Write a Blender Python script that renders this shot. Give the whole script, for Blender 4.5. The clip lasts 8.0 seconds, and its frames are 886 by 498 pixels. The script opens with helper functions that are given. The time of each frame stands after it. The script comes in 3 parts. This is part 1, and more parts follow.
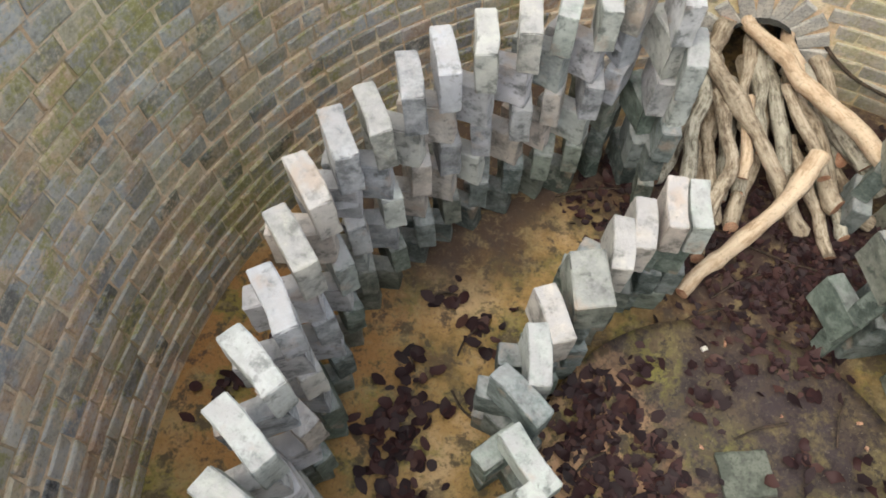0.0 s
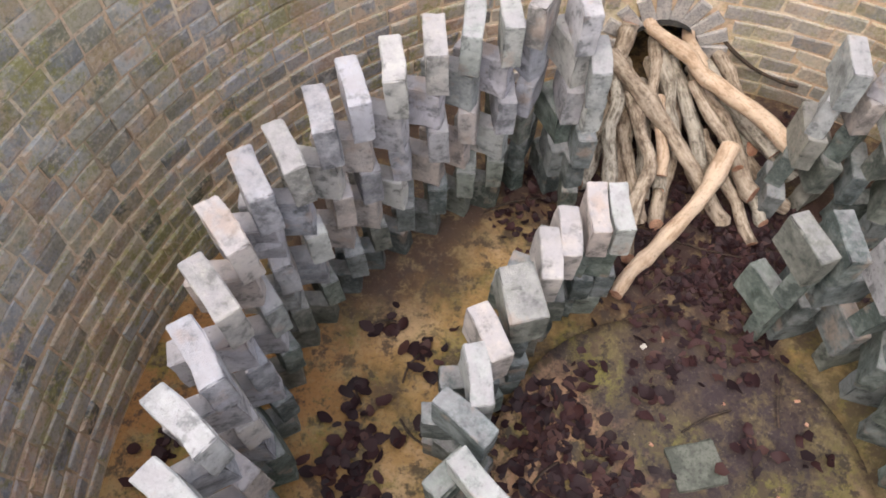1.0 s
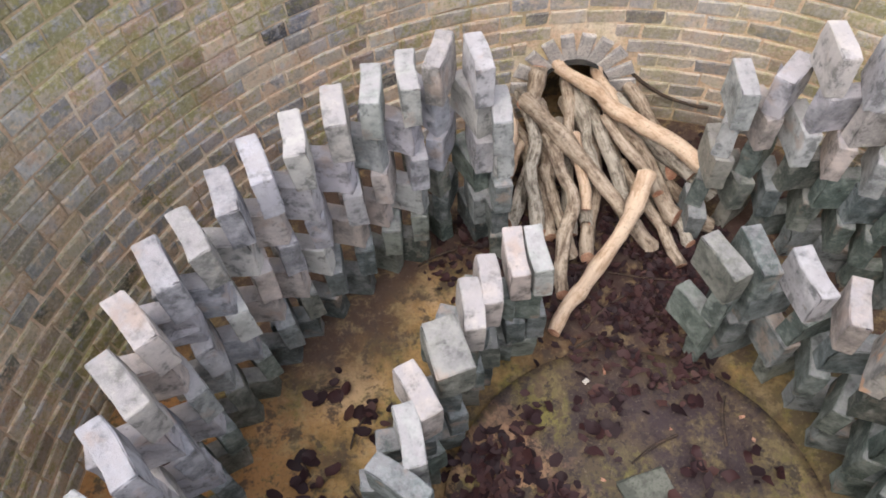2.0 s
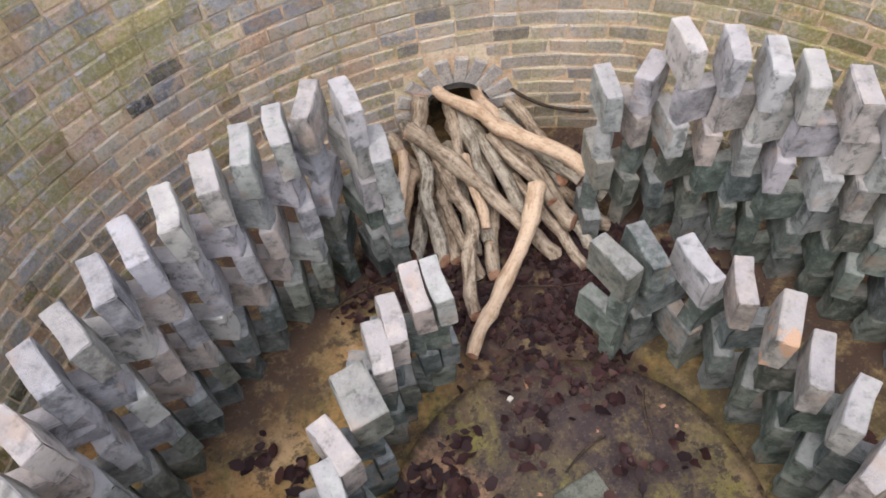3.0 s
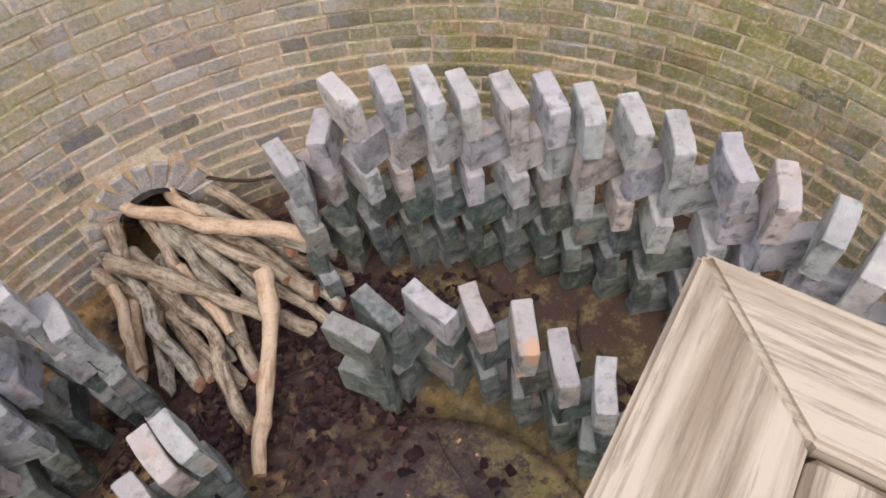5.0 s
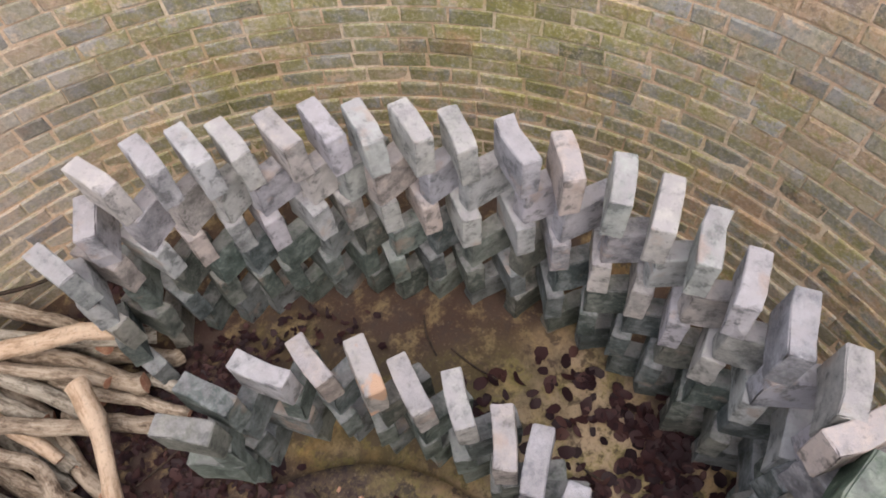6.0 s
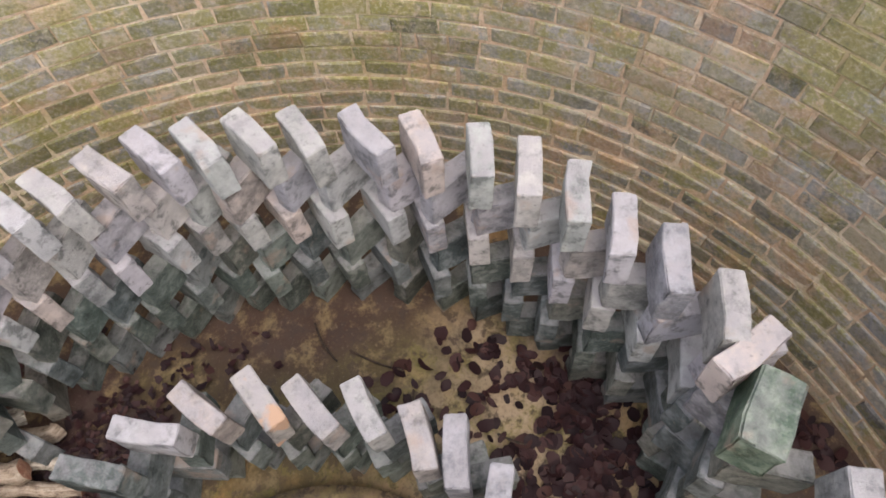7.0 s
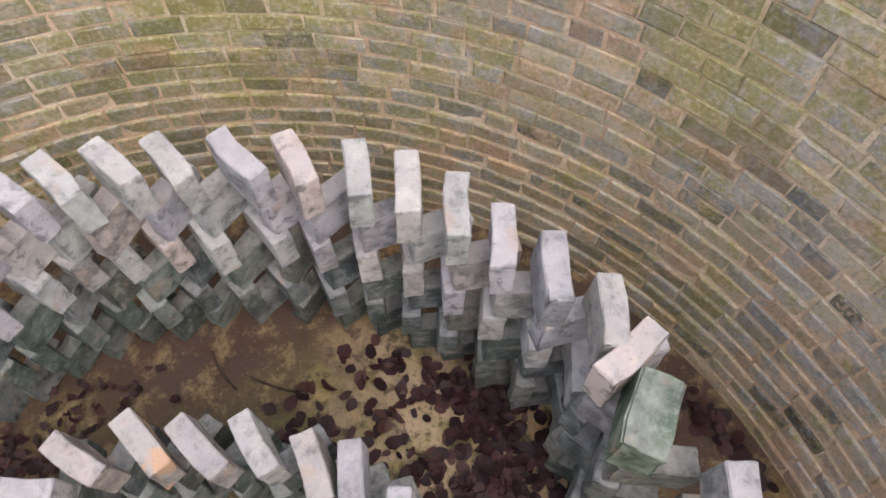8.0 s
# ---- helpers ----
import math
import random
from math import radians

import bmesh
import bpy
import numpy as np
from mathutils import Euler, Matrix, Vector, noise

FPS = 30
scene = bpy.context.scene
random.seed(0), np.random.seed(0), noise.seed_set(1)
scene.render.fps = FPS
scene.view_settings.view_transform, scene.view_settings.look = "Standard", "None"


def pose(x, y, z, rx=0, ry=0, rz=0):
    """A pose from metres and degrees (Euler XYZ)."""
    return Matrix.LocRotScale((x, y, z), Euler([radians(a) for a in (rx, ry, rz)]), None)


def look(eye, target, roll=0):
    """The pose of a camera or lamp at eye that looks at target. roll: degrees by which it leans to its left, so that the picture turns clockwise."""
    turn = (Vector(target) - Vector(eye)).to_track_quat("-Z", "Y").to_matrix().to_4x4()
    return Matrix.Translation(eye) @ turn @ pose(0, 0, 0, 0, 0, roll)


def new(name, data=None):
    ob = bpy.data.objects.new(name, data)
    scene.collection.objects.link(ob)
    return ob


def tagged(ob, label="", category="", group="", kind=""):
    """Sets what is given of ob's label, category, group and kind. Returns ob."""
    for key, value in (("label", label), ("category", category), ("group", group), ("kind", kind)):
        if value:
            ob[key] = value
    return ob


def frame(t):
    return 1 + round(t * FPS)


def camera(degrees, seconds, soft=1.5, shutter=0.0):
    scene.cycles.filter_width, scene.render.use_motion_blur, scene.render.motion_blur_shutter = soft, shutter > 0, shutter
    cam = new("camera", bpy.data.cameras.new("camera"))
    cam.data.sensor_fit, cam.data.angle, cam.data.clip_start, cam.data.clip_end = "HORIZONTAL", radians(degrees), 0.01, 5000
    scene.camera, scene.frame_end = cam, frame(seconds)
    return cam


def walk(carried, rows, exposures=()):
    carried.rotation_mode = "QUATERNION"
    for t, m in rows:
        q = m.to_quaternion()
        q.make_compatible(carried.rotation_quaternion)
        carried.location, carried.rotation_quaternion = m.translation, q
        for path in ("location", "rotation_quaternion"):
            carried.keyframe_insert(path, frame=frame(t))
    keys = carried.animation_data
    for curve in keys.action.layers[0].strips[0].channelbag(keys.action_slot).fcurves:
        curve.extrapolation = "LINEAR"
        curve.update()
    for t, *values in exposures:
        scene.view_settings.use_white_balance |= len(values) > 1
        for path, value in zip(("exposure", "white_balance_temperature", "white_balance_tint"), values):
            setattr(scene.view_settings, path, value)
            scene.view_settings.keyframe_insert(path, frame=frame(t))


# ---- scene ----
cam = camera(65.3, 8.0, soft=1.75)
ROWS = [
    (0, -0.9590, -0.4709, 2.6385, 28.86, 0.24, 4.52),
    (0.5, -0.9331, -0.4411, 2.6330, 28.60, -0.17, -0.11),
    (1, -0.8941, -0.4409, 2.6381, 30.38, -0.36, -3.04),
    (2.5, -0.5902, -0.4362, 2.6962, 34.80, 3.57, -14.55),
    (3, -0.5227, -0.4280, 2.7063, 35.18, 3.37, -20.54),
    (3.5, -0.4354, -0.3873, 2.7081, 35.51, 2.88, -26.61),
    (4, -0.3408, -0.3329, 2.7135, 35.04, 1.90, -32.64),
    (5.5, 0.0644, -0.3941, 2.7570, 33.24, 4.02, -56.44),
    (6, 0.1816, -0.4115, 2.7404, 31.69, 3.17, -67.07),
    (6.5, 0.2609, -0.4200, 2.7176, 29.71, 2.48, -75.83),
    (7, 0.3069, -0.4400, 2.6981, 28.58, 1.84, -82.27),
    (7.5, 0.3402, -0.4864, 2.6943, 28.15, 0.59, -86.58),
    (8, 0.3854, -0.5788, 2.6841, 28.53, -1.13, -88.38),
] 
# the clip's own white balance starts greener and settles
walk(cam, [(t, pose(x, y, z, rx, ry, rz)) for t, x, y, z, rx, ry, rz in ROWS],
     [(0.0, 0.90, 6650, -2), (0.5, 0.90, 6600, 7), (1.2, 0.90, 6500, 10), (2.8, 0.76, 6350, 10), (4.0, 0.69, 6350, 10), (5.5, 0.50, 6550, 13), (6.5, 0.60, 6550, 12), (8.0, 0.70, 6550, 13)])

# ---- light: overcast sky over the open kiln ----
world = bpy.data.worlds.new("sky")
scene.world = world
world.use_nodes = True
wn = world.node_tree.nodes
sky = wn.new("ShaderNodeTexSky")
sky.sky_type, sky.sun_disc = "NISHITA", False
sky.sun_elevation, sky.sun_rotation = radians(61), radians(232)
sky.air_density, sky.dust_density = 1.0, 6.0
wn["Background"].inputs["Strength"].default_value = 0.175
cloud = wn.new("ShaderNodeMix")   # even cloud cover over the clear sky
cloud.data_type = "RGBA"
cloud.inputs[0].default_value = 0.5
cloud.inputs[7].default_value = (5.0, 4.75, 4.75, 1)
world.node_tree.links.new(sky.outputs["Color"], cloud.inputs[6])
world.node_tree.links.new(cloud.outputs[2], wn["Background"].inputs["Color"])
sun = new("sun", bpy.data.lights.new("sun", "SUN"))
sun.data.energy, sun.data.angle, sun.data.color = 0.6, radians(90), (1.0, 0.95, 0.88)
sun.matrix_world = look((-1.9, -1.5, 4.4), (0, 0, 0))


# ---- materials ----
class Mat:
    """A node material with short calls for its parts."""

    def __init__(self, name, rough=0.85, metal=0.0):
        self.m = bpy.data.materials.new(name)
        self.m.use_nodes = True
        self.t = self.m.node_tree
        self.b = self.t.nodes["Principled BSDF"]
        self.b.inputs["Roughness"].default_value = rough
        self.b.inputs["Metallic"].default_value = metal
        self.co = self.t.nodes.new("ShaderNodeTexCoord").outputs["Object"]

    def link(self, a, b):
        self.t.links.new(a, b)

    def geo(self, what):
        return self.t.nodes.new("ShaderNodeNewGeometry").outputs[what]

    def rnd(self):
        return self.t.nodes.new("ShaderNodeObjectInfo").outputs["Random"]

    def noise(self, scale, detail=6, rough=0.6, world_space=False, offset=None):
        n = self.t.nodes.new("ShaderNodeTexNoise")
        n.inputs["Scale"].default_value, n.inputs["Detail"].default_value = scale, detail
        n.inputs["Roughness"].default_value = rough
        src = self.geo("Position") if world_space else self.co
        if offset is not None:
            v = self.t.nodes.new("ShaderNodeVectorMath")
            v.operation = "MULTIPLY_ADD"
            self.link(offset, v.inputs[0])
            v.inputs[1].default_value = (37, 61, 17)
            self.link(src, v.inputs[2])
            src = v.outputs[0]
        self.link(src, n.inputs["Vector"])
        return n.outputs["Fac"]

    def ramp(self, fac, stops):
        r = self.t.nodes.new("ShaderNodeValToRGB")
        el = r.color_ramp.elements
        while len(el) < len(stops):
            el.new(0.5)
        for e, (p, c) in zip(el, stops):
            e.position = p
            e.color = (*c, 1) if not isinstance(c, (int, float)) else (c, c, c, 1)
        self.link(fac, r.inputs["Fac"])
        return r.outputs["Color"]

    def mix(self, fac, a, b, mode="MIX"):
        x = self.t.nodes.new("ShaderNodeMix")
        x.data_type, x.blend_type = "RGBA", mode
        for socket, v in ((x.inputs[0], fac), (x.inputs[6], a), (x.inputs[7], b)):
            if isinstance(v, (int, float)):
                socket.default_value = v
            elif isinstance(v, tuple):
                socket.default_value = (*v, 1)
            else:
                self.link(v, socket)
        return x.outputs[2]

    def math(self, op, a, b=0.0):
        x = self.t.nodes.new("ShaderNodeMath")
        x.operation = op
        for socket, v in ((x.inputs[0], a), (x.inputs[1], b)):
            if isinstance(v, (int, float)):
                socket.default_value = v
            else:
                self.link(v, socket)
        return x.outputs[0]

    def colour(self, c):
        self.link(c, self.b.inputs["Base Color"])

    def bump(self, h, strength=0.4, distance=0.01):
        n = self.t.nodes.new("ShaderNodeBump")
        n.inputs["Strength"].default_value, n.inputs["Distance"].default_value = strength, distance
        self.link(h, n.inputs["Height"])
        self.link(n.outputs["Normal"], self.b.inputs["Normal"])

    def near(self, x, y, r0, r1, wobble=0.5, scale=3.0):
        """1 within r0 of a place on the ground, 0 past r1, with a ragged edge."""
        v = self.t.nodes.new("ShaderNodeVectorMath")
        v.operation = "DISTANCE"
        flat = self.t.nodes.new("ShaderNodeVectorMath")
        flat.operation = "MULTIPLY"
        self.link(self.geo("Position"), flat.inputs[0])
        flat.inputs[1].default_value = (1, 1, 0)
        self.link(flat.outputs[0], v.inputs[0])
        v.inputs[1].default_value = (x, y, 0)
        n = self.math("MULTIPLY", self.math("SUBTRACT", self.noise(scale, 6, 0.7, True), 0.5), wobble * 2)
        k = self.t.nodes.new("ShaderNodeMapRange")
        k.inputs["From Min"].default_value, k.inputs["From Max"].default_value = r0, r1
        k.inputs["To Min"].default_value, k.inputs["To Max"].default_value = 1, 0
        self.link(self.math("ADD", v.outputs["Value"], n), k.inputs["Value"])
        return k.outputs["Result"]

    def up(self):
        s = self.t.nodes.new("ShaderNodeSeparateXYZ")
        self.link(self.geo("Normal"), s.inputs[0])
        return s.outputs["Z"]


def brick_material(name, low, mid, high, dust, scorched=False):
    """Reduced grey brick: green-grey body, pale dust lying on the upward faces, a few scorched patches."""
    m = Mat(name, 0.8)
    r = m.rnd()
    big = m.noise(7, 5, 0.65, offset=r)
    mid_n = m.noise(17, 7, 0.68, offset=r)
    fine = m.noise(90, 8, 0.75, offset=r)
    base = m.ramp(big, [(0.38, low), (0.5, mid), (0.62, high)])
    tone = m.ramp(m.math("FRACT", m.math("MULTIPLY", r, 13.7)), [(0.0, tuple(0.8 * v for v in low)), (0.2, mid), (0.5, high), (0.75, mid), (0.9, low), (1.0, tuple(1.25 * v for v in high))])
    base = m.mix(0.6, base, tone)
    base = m.mix(m.ramp(mid_n, [(0.51, 0.0), (0.60, 0.5)]), base, tuple(min(v * 1.28, 0.64) for v in high))
    base = m.mix(m.ramp(mid_n, [(0.38, 0.8), (0.48, 0.0)]), base, tuple(0.6 * v for v in low))
    grime = m.noise(4.2, 6, 0.7, offset=r)
    base = m.mix(m.ramp(grime, [(0.52, 0.0), (0.62, 0.4)]), base, tuple(0.75 * v for v in low))
    base = m.mix(m.ramp(fine, [(0.52, 0.0), (0.66, 0.3)]), base, tuple(min(1.35 * v, 0.64) for v in high))
    worn = m.ramp(m.geo("Pointiness"), [(0.54, 0.0), (0.64, 0.25)])
    base = m.mix(m.math("MULTIPLY", worn, m.ramp(mid_n, [(0.4, 0.3), (0.55, 1.0)])), base, tuple(min(1.45 * v, 0.66) for v in high))
    pits = m.ramp(m.noise(48, 3, 0.5, offset=r), [(0.27, 1.0), (0.34, 0.0)])
    base = m.mix(m.math("MULTIPLY", pits, 0.5), base, (0.07, 0.075, 0.07))
    cast = m.ramp(m.math("FRACT", m.math("MULTIPLY", r, 29.3)), [(0.0, (0.93, 0.97, 1.06)), (0.35, (1.0, 0.98, 1.04)), (0.6, (0.95, 1.04, 0.98)), (0.85, (1.08, 1.0, 0.93)), (1.0, (1.12, 0.98, 0.88))])
    base = m.mix(0.9, base, cast, "MULTIPLY")
    lie = m.ramp(m.up(), [(0.45, 0.0), (0.85, 1.0)])
    patch = m.ramp(m.noise(16, 7, 0.72, offset=r), [(0.40, 0.15), (0.56, 1.0)])
    base = m.mix(m.math("MULTIPLY", m.math("MULTIPLY", lie, patch), dust), base, (0.47, 0.455, 0.485))
    if scorched:
        base = m.mix(m.ramp(m.noise(9, 3, 0.5), [(0.50, 0.0), (0.56, 0.85)]), base, (0.66, 0.42, 0.27))
    else:
        base = m.mix(m.ramp(m.noise(6, 4, 0.6, offset=r), [(0.60, 0.0), (0.68, 0.5)]), base, (0.50, 0.38, 0.31))
    m.colour(base)
    m.link(m.ramp(mid_n, [(0.4, 0.55), (0.6, 0.9)]), m.b.inputs["Roughness"])
    m.bump(m.mix(0.4, mid_n, fine), 1.0, 0.014)
    return m.m


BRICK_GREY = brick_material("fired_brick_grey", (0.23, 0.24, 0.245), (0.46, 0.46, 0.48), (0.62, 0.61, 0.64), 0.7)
# greener brick, its dark tone partly standing for shade low in the stacks
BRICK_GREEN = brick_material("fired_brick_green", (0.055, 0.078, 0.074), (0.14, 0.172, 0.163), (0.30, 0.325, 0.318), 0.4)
BRICK_MOSSY = brick_material("fired_brick_glazed_green", (0.06, 0.12, 0.09), (0.13, 0.22, 0.17), (0.27, 0.36, 0.31), 0.3)
BRICK_SCORCHED = brick_material("fired_brick_scorched", (0.20, 0.215, 0.21), (0.34, 0.345, 0.345), (0.47, 0.46, 0.465), 0.6, True)


def wall_brick_material():
    m = Mat("kiln_wall_brick", 0.9)
    r = m.geo("Random Per Island")
    o = m.rnd()
    pick = m.math("FRACT", m.math("ADD", m.math("MULTIPLY", r, 7.31), o))
    base = m.ramp(pick, [(0.0, (0.10, 0.105, 0.12)), (0.09, (0.30, 0.29, 0.28)), (0.28, (0.60, 0.55, 0.46)), (0.42, (0.34, 0.345, 0.37)), (0.58, (0.70, 0.61, 0.48)), (0.72, (0.56, 0.38, 0.28)), (0.84, (0.28, 0.30, 0.35)), (1.0, (0.54, 0.55, 0.60))])
    blot = m.noise(14, 7, 0.75, True)
    base = m.mix(m.ramp(blot, [(0.51, 0.0), (0.61, 0.5)]), base, (0.70, 0.63, 0.53))
    base = m.mix(m.ramp(blot, [(0.36, 0.45), (0.44, 0.0)]), base, (0.17, 0.16, 0.15))
    base = m.mix(m.ramp(m.noise(5, 6, 0.75, True), [(0.50, 0.0), (0.58, 0.6)]), base, (0.58, 0.59, 0.64))
    # mortar smeared over the faces
    base = m.mix(m.ramp(m.noise(7.5, 7, 0.75, True), [(0.52, 0.0), (0.59, 0.7)]), base, (0.75, 0.55, 0.39))
    moss = m.ramp(m.math("ADD", m.math("MULTIPLY", m.noise(2.1, 5, 0.7, True), 0.5), m.math("MULTIPLY", m.noise(24, 6, 0.8, True), 0.5)), [(0.50, 0.0), (0.56, 0.75)])
    base = m.mix(moss, base, (0.38, 0.36, 0.12))
    for x, y, r0, r1, k in ((1.95, -1.0, 0.2, 1.0, 0.4), (1.4, -1.7, 0.1, 0.7, 0.2), (-1.9, 1.05, 0.1, 0.8, 0.35), (1.75, 1.2, 0.5, 1.3, 0.7), (2.1, 0.2, 0.3, 0.9, 0.6)):
        green = m.math("MULTIPLY", m.near(x, y, r0, r1, 0.5, 2.5), m.ramp(m.noise(9, 7, 0.75, True), [(0.42, 0.15), (0.56, k)]))
        base = m.mix(green, base, (0.27, 0.27, 0.075))
    rust = m.ramp(m.noise(3.3, 7, 0.7, True, None), [(0.55, 0.0), (0.63, 0.6)])
    base = m.mix(rust, base, (0.62, 0.40, 0.25))
    lime = m.near(0.75, 2.05, 0.35, 1.1, 0.4, 4.0)
    base = m.mix(m.math("MULTIPLY", lime, 0.5), base, (0.50, 0.46, 0.41))
    fine = m.noise(60, 8, 0.75, True)
    base = m.mix(m.ramp(fine, [(0.51, 0.0), (0.62, 0.5)]), base, (0.74, 0.68, 0.58))
    base = m.mix(m.ramp(fine, [(0.38, 0.4), (0.45, 0.0)]), base, (0.16, 0.145, 0.125))
    # each brick fired to its own tone
    tone = m.ramp(m.math("FRACT", m.math("MULTIPLY", pick, 23.7)), [(0.0, (0.50, 0.50, 0.54)), (0.2, (0.85, 0.85, 0.84)), (0.55, (1.08, 1.06, 1.02)), (0.8, (0.80, 0.80, 0.83)), (1.0, (1.2, 1.16, 1.1))])
    base = m.mix(0.8, base, tone, "MULTIPLY")
    m.colour(base)
    m.bump(m.mix(0.4, fine, blot), 0.9, 0.016)
    return m.m


def mortar_material():
    m = Mat("kiln_mortar", 0.95)
    blot = m.noise(3, 6, 0.7, True)
    base = m.ramp(blot, [(0.38, (0.42, 0.34, 0.25)), (0.47, (0.68, 0.50, 0.35)), (0.58, (0.77, 0.67, 0.53))])
    moss = m.ramp(m.noise(2.1, 8, 0.78, True), [(0.50, 0.0), (0.60, 0.5)])
    base = m.mix(moss, base, (0.42, 0.38, 0.15))
    fine = m.noise(70, 6, 0.7, True)
    base = m.mix(m.ramp(fine, [(0.48, 0.0), (0.64, 0.5)]), base, (0.32, 0.24, 0.16))
    m.colour(base)
    m.bump(fine, 0.6, 0.008)
    return m.m


def floor_material(name, disc):
    m = Mat(name, 0.85)
    a = m.noise(2.3, 7, 0.7, True)
    b = m.noise(5.5, 7, 0.7, True)
    fine = m.noise(60, 8, 0.75, True)
    if disc:
        base = m.ramp(a, [(0.42, (0.035, 0.026, 0.028)), (0.50, (0.06, 0.044, 0.040)), (0.57, (0.13, 0.095, 0.055)), (0.66, (0.26, 0.18, 0.11))])
        base = m.mix(m.near(-0.55, 0.12, 0.22, 0.42), base, (0.50, 0.30, 0.18))
    else:
        base = m.ramp(a, [(0.38, (0.11, 0.075, 0.04)), (0.45, (0.25, 0.165, 0.06)), (0.53, (0.40, 0.25, 0.10)), (0.62, (0.52, 0.36, 0.20))])
        base = m.mix(m.near(1.1, -0.5, 0.35, 0.7), base, (0.43, 0.335, 0.225))
        base = m.mix(m.near(1.2, 0.4, 0.45, 0.85), base, (0.10, 0.08, 0.036))
        base = m.mix(m.near(-1.75, 0.5, 0.3, 0.8), base, (0.34, 0.17, 0.06))
    moss = m.ramp(b, [(0.50, 0.0), (0.58, 0.8)])
    base = m.mix(moss, base, (0.20, 0.18, 0.035))
    # dark patches painted on the earth for the shade behind the brick stacks
    for x, y in () if disc else ((1.82, 0.1), (1.6, 0.85), (1.72, -0.85), (1.0, 1.55), (-0.75, 1.6), (-1.15, 1.25), (1.5, 0.5), (1.25, -1.6)):
        base = m.mix(m.near(x, y, 0.35, 0.62, 0.25), base, (0.075, 0.045, 0.032))
    base = m.mix(m.near(0.35, 1.35, 0.62, 1.0, 0.5), base, (0.05, 0.026, 0.022))
    base = m.mix(m.near(0.25, 0.30, 0.15, 0.45, 0.6, 4.0), base, (0.042, 0.028, 0.033))
    base = m.mix(m.ramp(m.noise(11, 6, 0.7, True), [(0.52, 0.0), (0.58, 0.8)]), base, (0.06, 0.038, 0.03))
    base = m.mix(m.ramp(m.noise(8, 7, 0.75, True), [(0.36, 0.6), (0.49, 0.0)]), base, (0.36, 0.27, 0.13) if not disc else (0.22, 0.175, 0.07))
    if disc:
        base = m.mix(m.ramp(m.noise(19, 7, 0.75, True), [(0.52, 0.0), (0.58, 0.8)]), base, (0.022, 0.014, 0.018))
    base = m.mix(m.ramp(fine, [(0.52, 0.0), (0.62, 0.5)]), base, (0.08, 0.055, 0.04))
    base = m.mix(m.ramp(fine, [(0.34, 0.3), (0.42, 0.0)]), base, (0.42, 0.35, 0.24))
    m.colour(base)
    m.link(m.ramp(b, [(0.42, 0.85), (0.58, 0.6 if disc else 0.6)]), m.b.inputs["Roughness"])
    m.bump(m.mix(0.5, b, fine), 0.5, 0.012)
    return m.m


WALL_BRICK, MORTAR = wall_brick_material(), mortar_material()
FLOOR, DISC = floor_material("earth_floor", False), floor_material("damp_disc", True)


def plain_material(name, a, b, scale=20, rough=0.85, metal=0.0, bump=0.4, stretch=None):
    m = Mat(name, rough, metal)
    if stretch:
        mp = m.t.nodes.new("ShaderNodeMapping")
        mp.inputs["Scale"].default_value = stretch
        m.link(m.co, mp.inputs["Vector"])
        m.co = mp.outputs["Vector"]
    r = m.rnd()
    n = m.noise(scale, 7, 0.65, offset=r)
    f = m.noise(scale * 6, 6, 0.7, offset=r)
    m.colour(m.mix(m.ramp(f, [(0.50, 0.0), (0.62, 0.6)]), m.ramp(n, [(0.42, a), (0.58, b)]), tuple(0.5 * v for v in a)))
    m.bump(m.mix(0.5, n, f), bump, 0.006)
    return m.m


def leaf_material():
    m = Mat("dead_leaf", 0.6)
    m.b.inputs["Specular IOR Level"].default_value = 0.3
    r = m.geo("Random Per Island")
    base = m.ramp(r, [(0.0, (0.018, 0.010, 0.013)), (0.5, (0.032, 0.014, 0.017)), (0.85, (0.05, 0.02, 0.021)), (1.0, (0.085, 0.042, 0.036))])
    m.colour(base)
    m.bump(m.noise(40, 4, 0.6, True), 0.4, 0.004)
    return m.m


def bark_material(name, dark, mid, pale, patch):
    """Bark with streaks along the stick, dark cracks, knots and peeled pale patches."""
    m = Mat(name, 0.85)
    uv = m.t.nodes.new("ShaderNodeTexCoord").outputs["UV"]
    mp = m.t.nodes.new("ShaderNodeMapping")
    mp.inputs["Scale"].default_value = (5, 5, 1)
    m.link(uv, mp.inputs["Vector"])
    obj = m.co
    m.co = mp.outputs["Vector"]
    r = m.rnd()
    streak = m.noise(2.2, 7, 0.7, offset=r)
    m.co = obj
    blot = m.noise(9, 6, 0.7, True)
    fine = m.noise(55, 7, 0.7, True)
    base = m.ramp(streak, [(0.38, dark), (0.48, mid), (0.60, pale)])
    base = m.mix(m.ramp(blot, [(0.50, 0.0), (0.58, patch)]), base, pale)
    base = m.mix(m.ramp(blot, [(0.36, 0.7), (0.45, 0.0)]), base, dark)
    base = m.mix(m.ramp(fine, [(0.36, 0.45), (0.44, 0.0)]), base, tuple(0.6 * v for v in dark))
    base = m.mix(m.math("MULTIPLY", r, 0.2), base, mid)
    base = m.mix(m.ramp(m.noise(26, 5, 0.7, True), [(0.34, 0.5), (0.40, 0.0)]), base, tuple(0.7 * v for v in dark))
    m.colour(base)
    m.bump(m.mix(0.5, streak, fine), 0.8, 0.010)
    return m.m


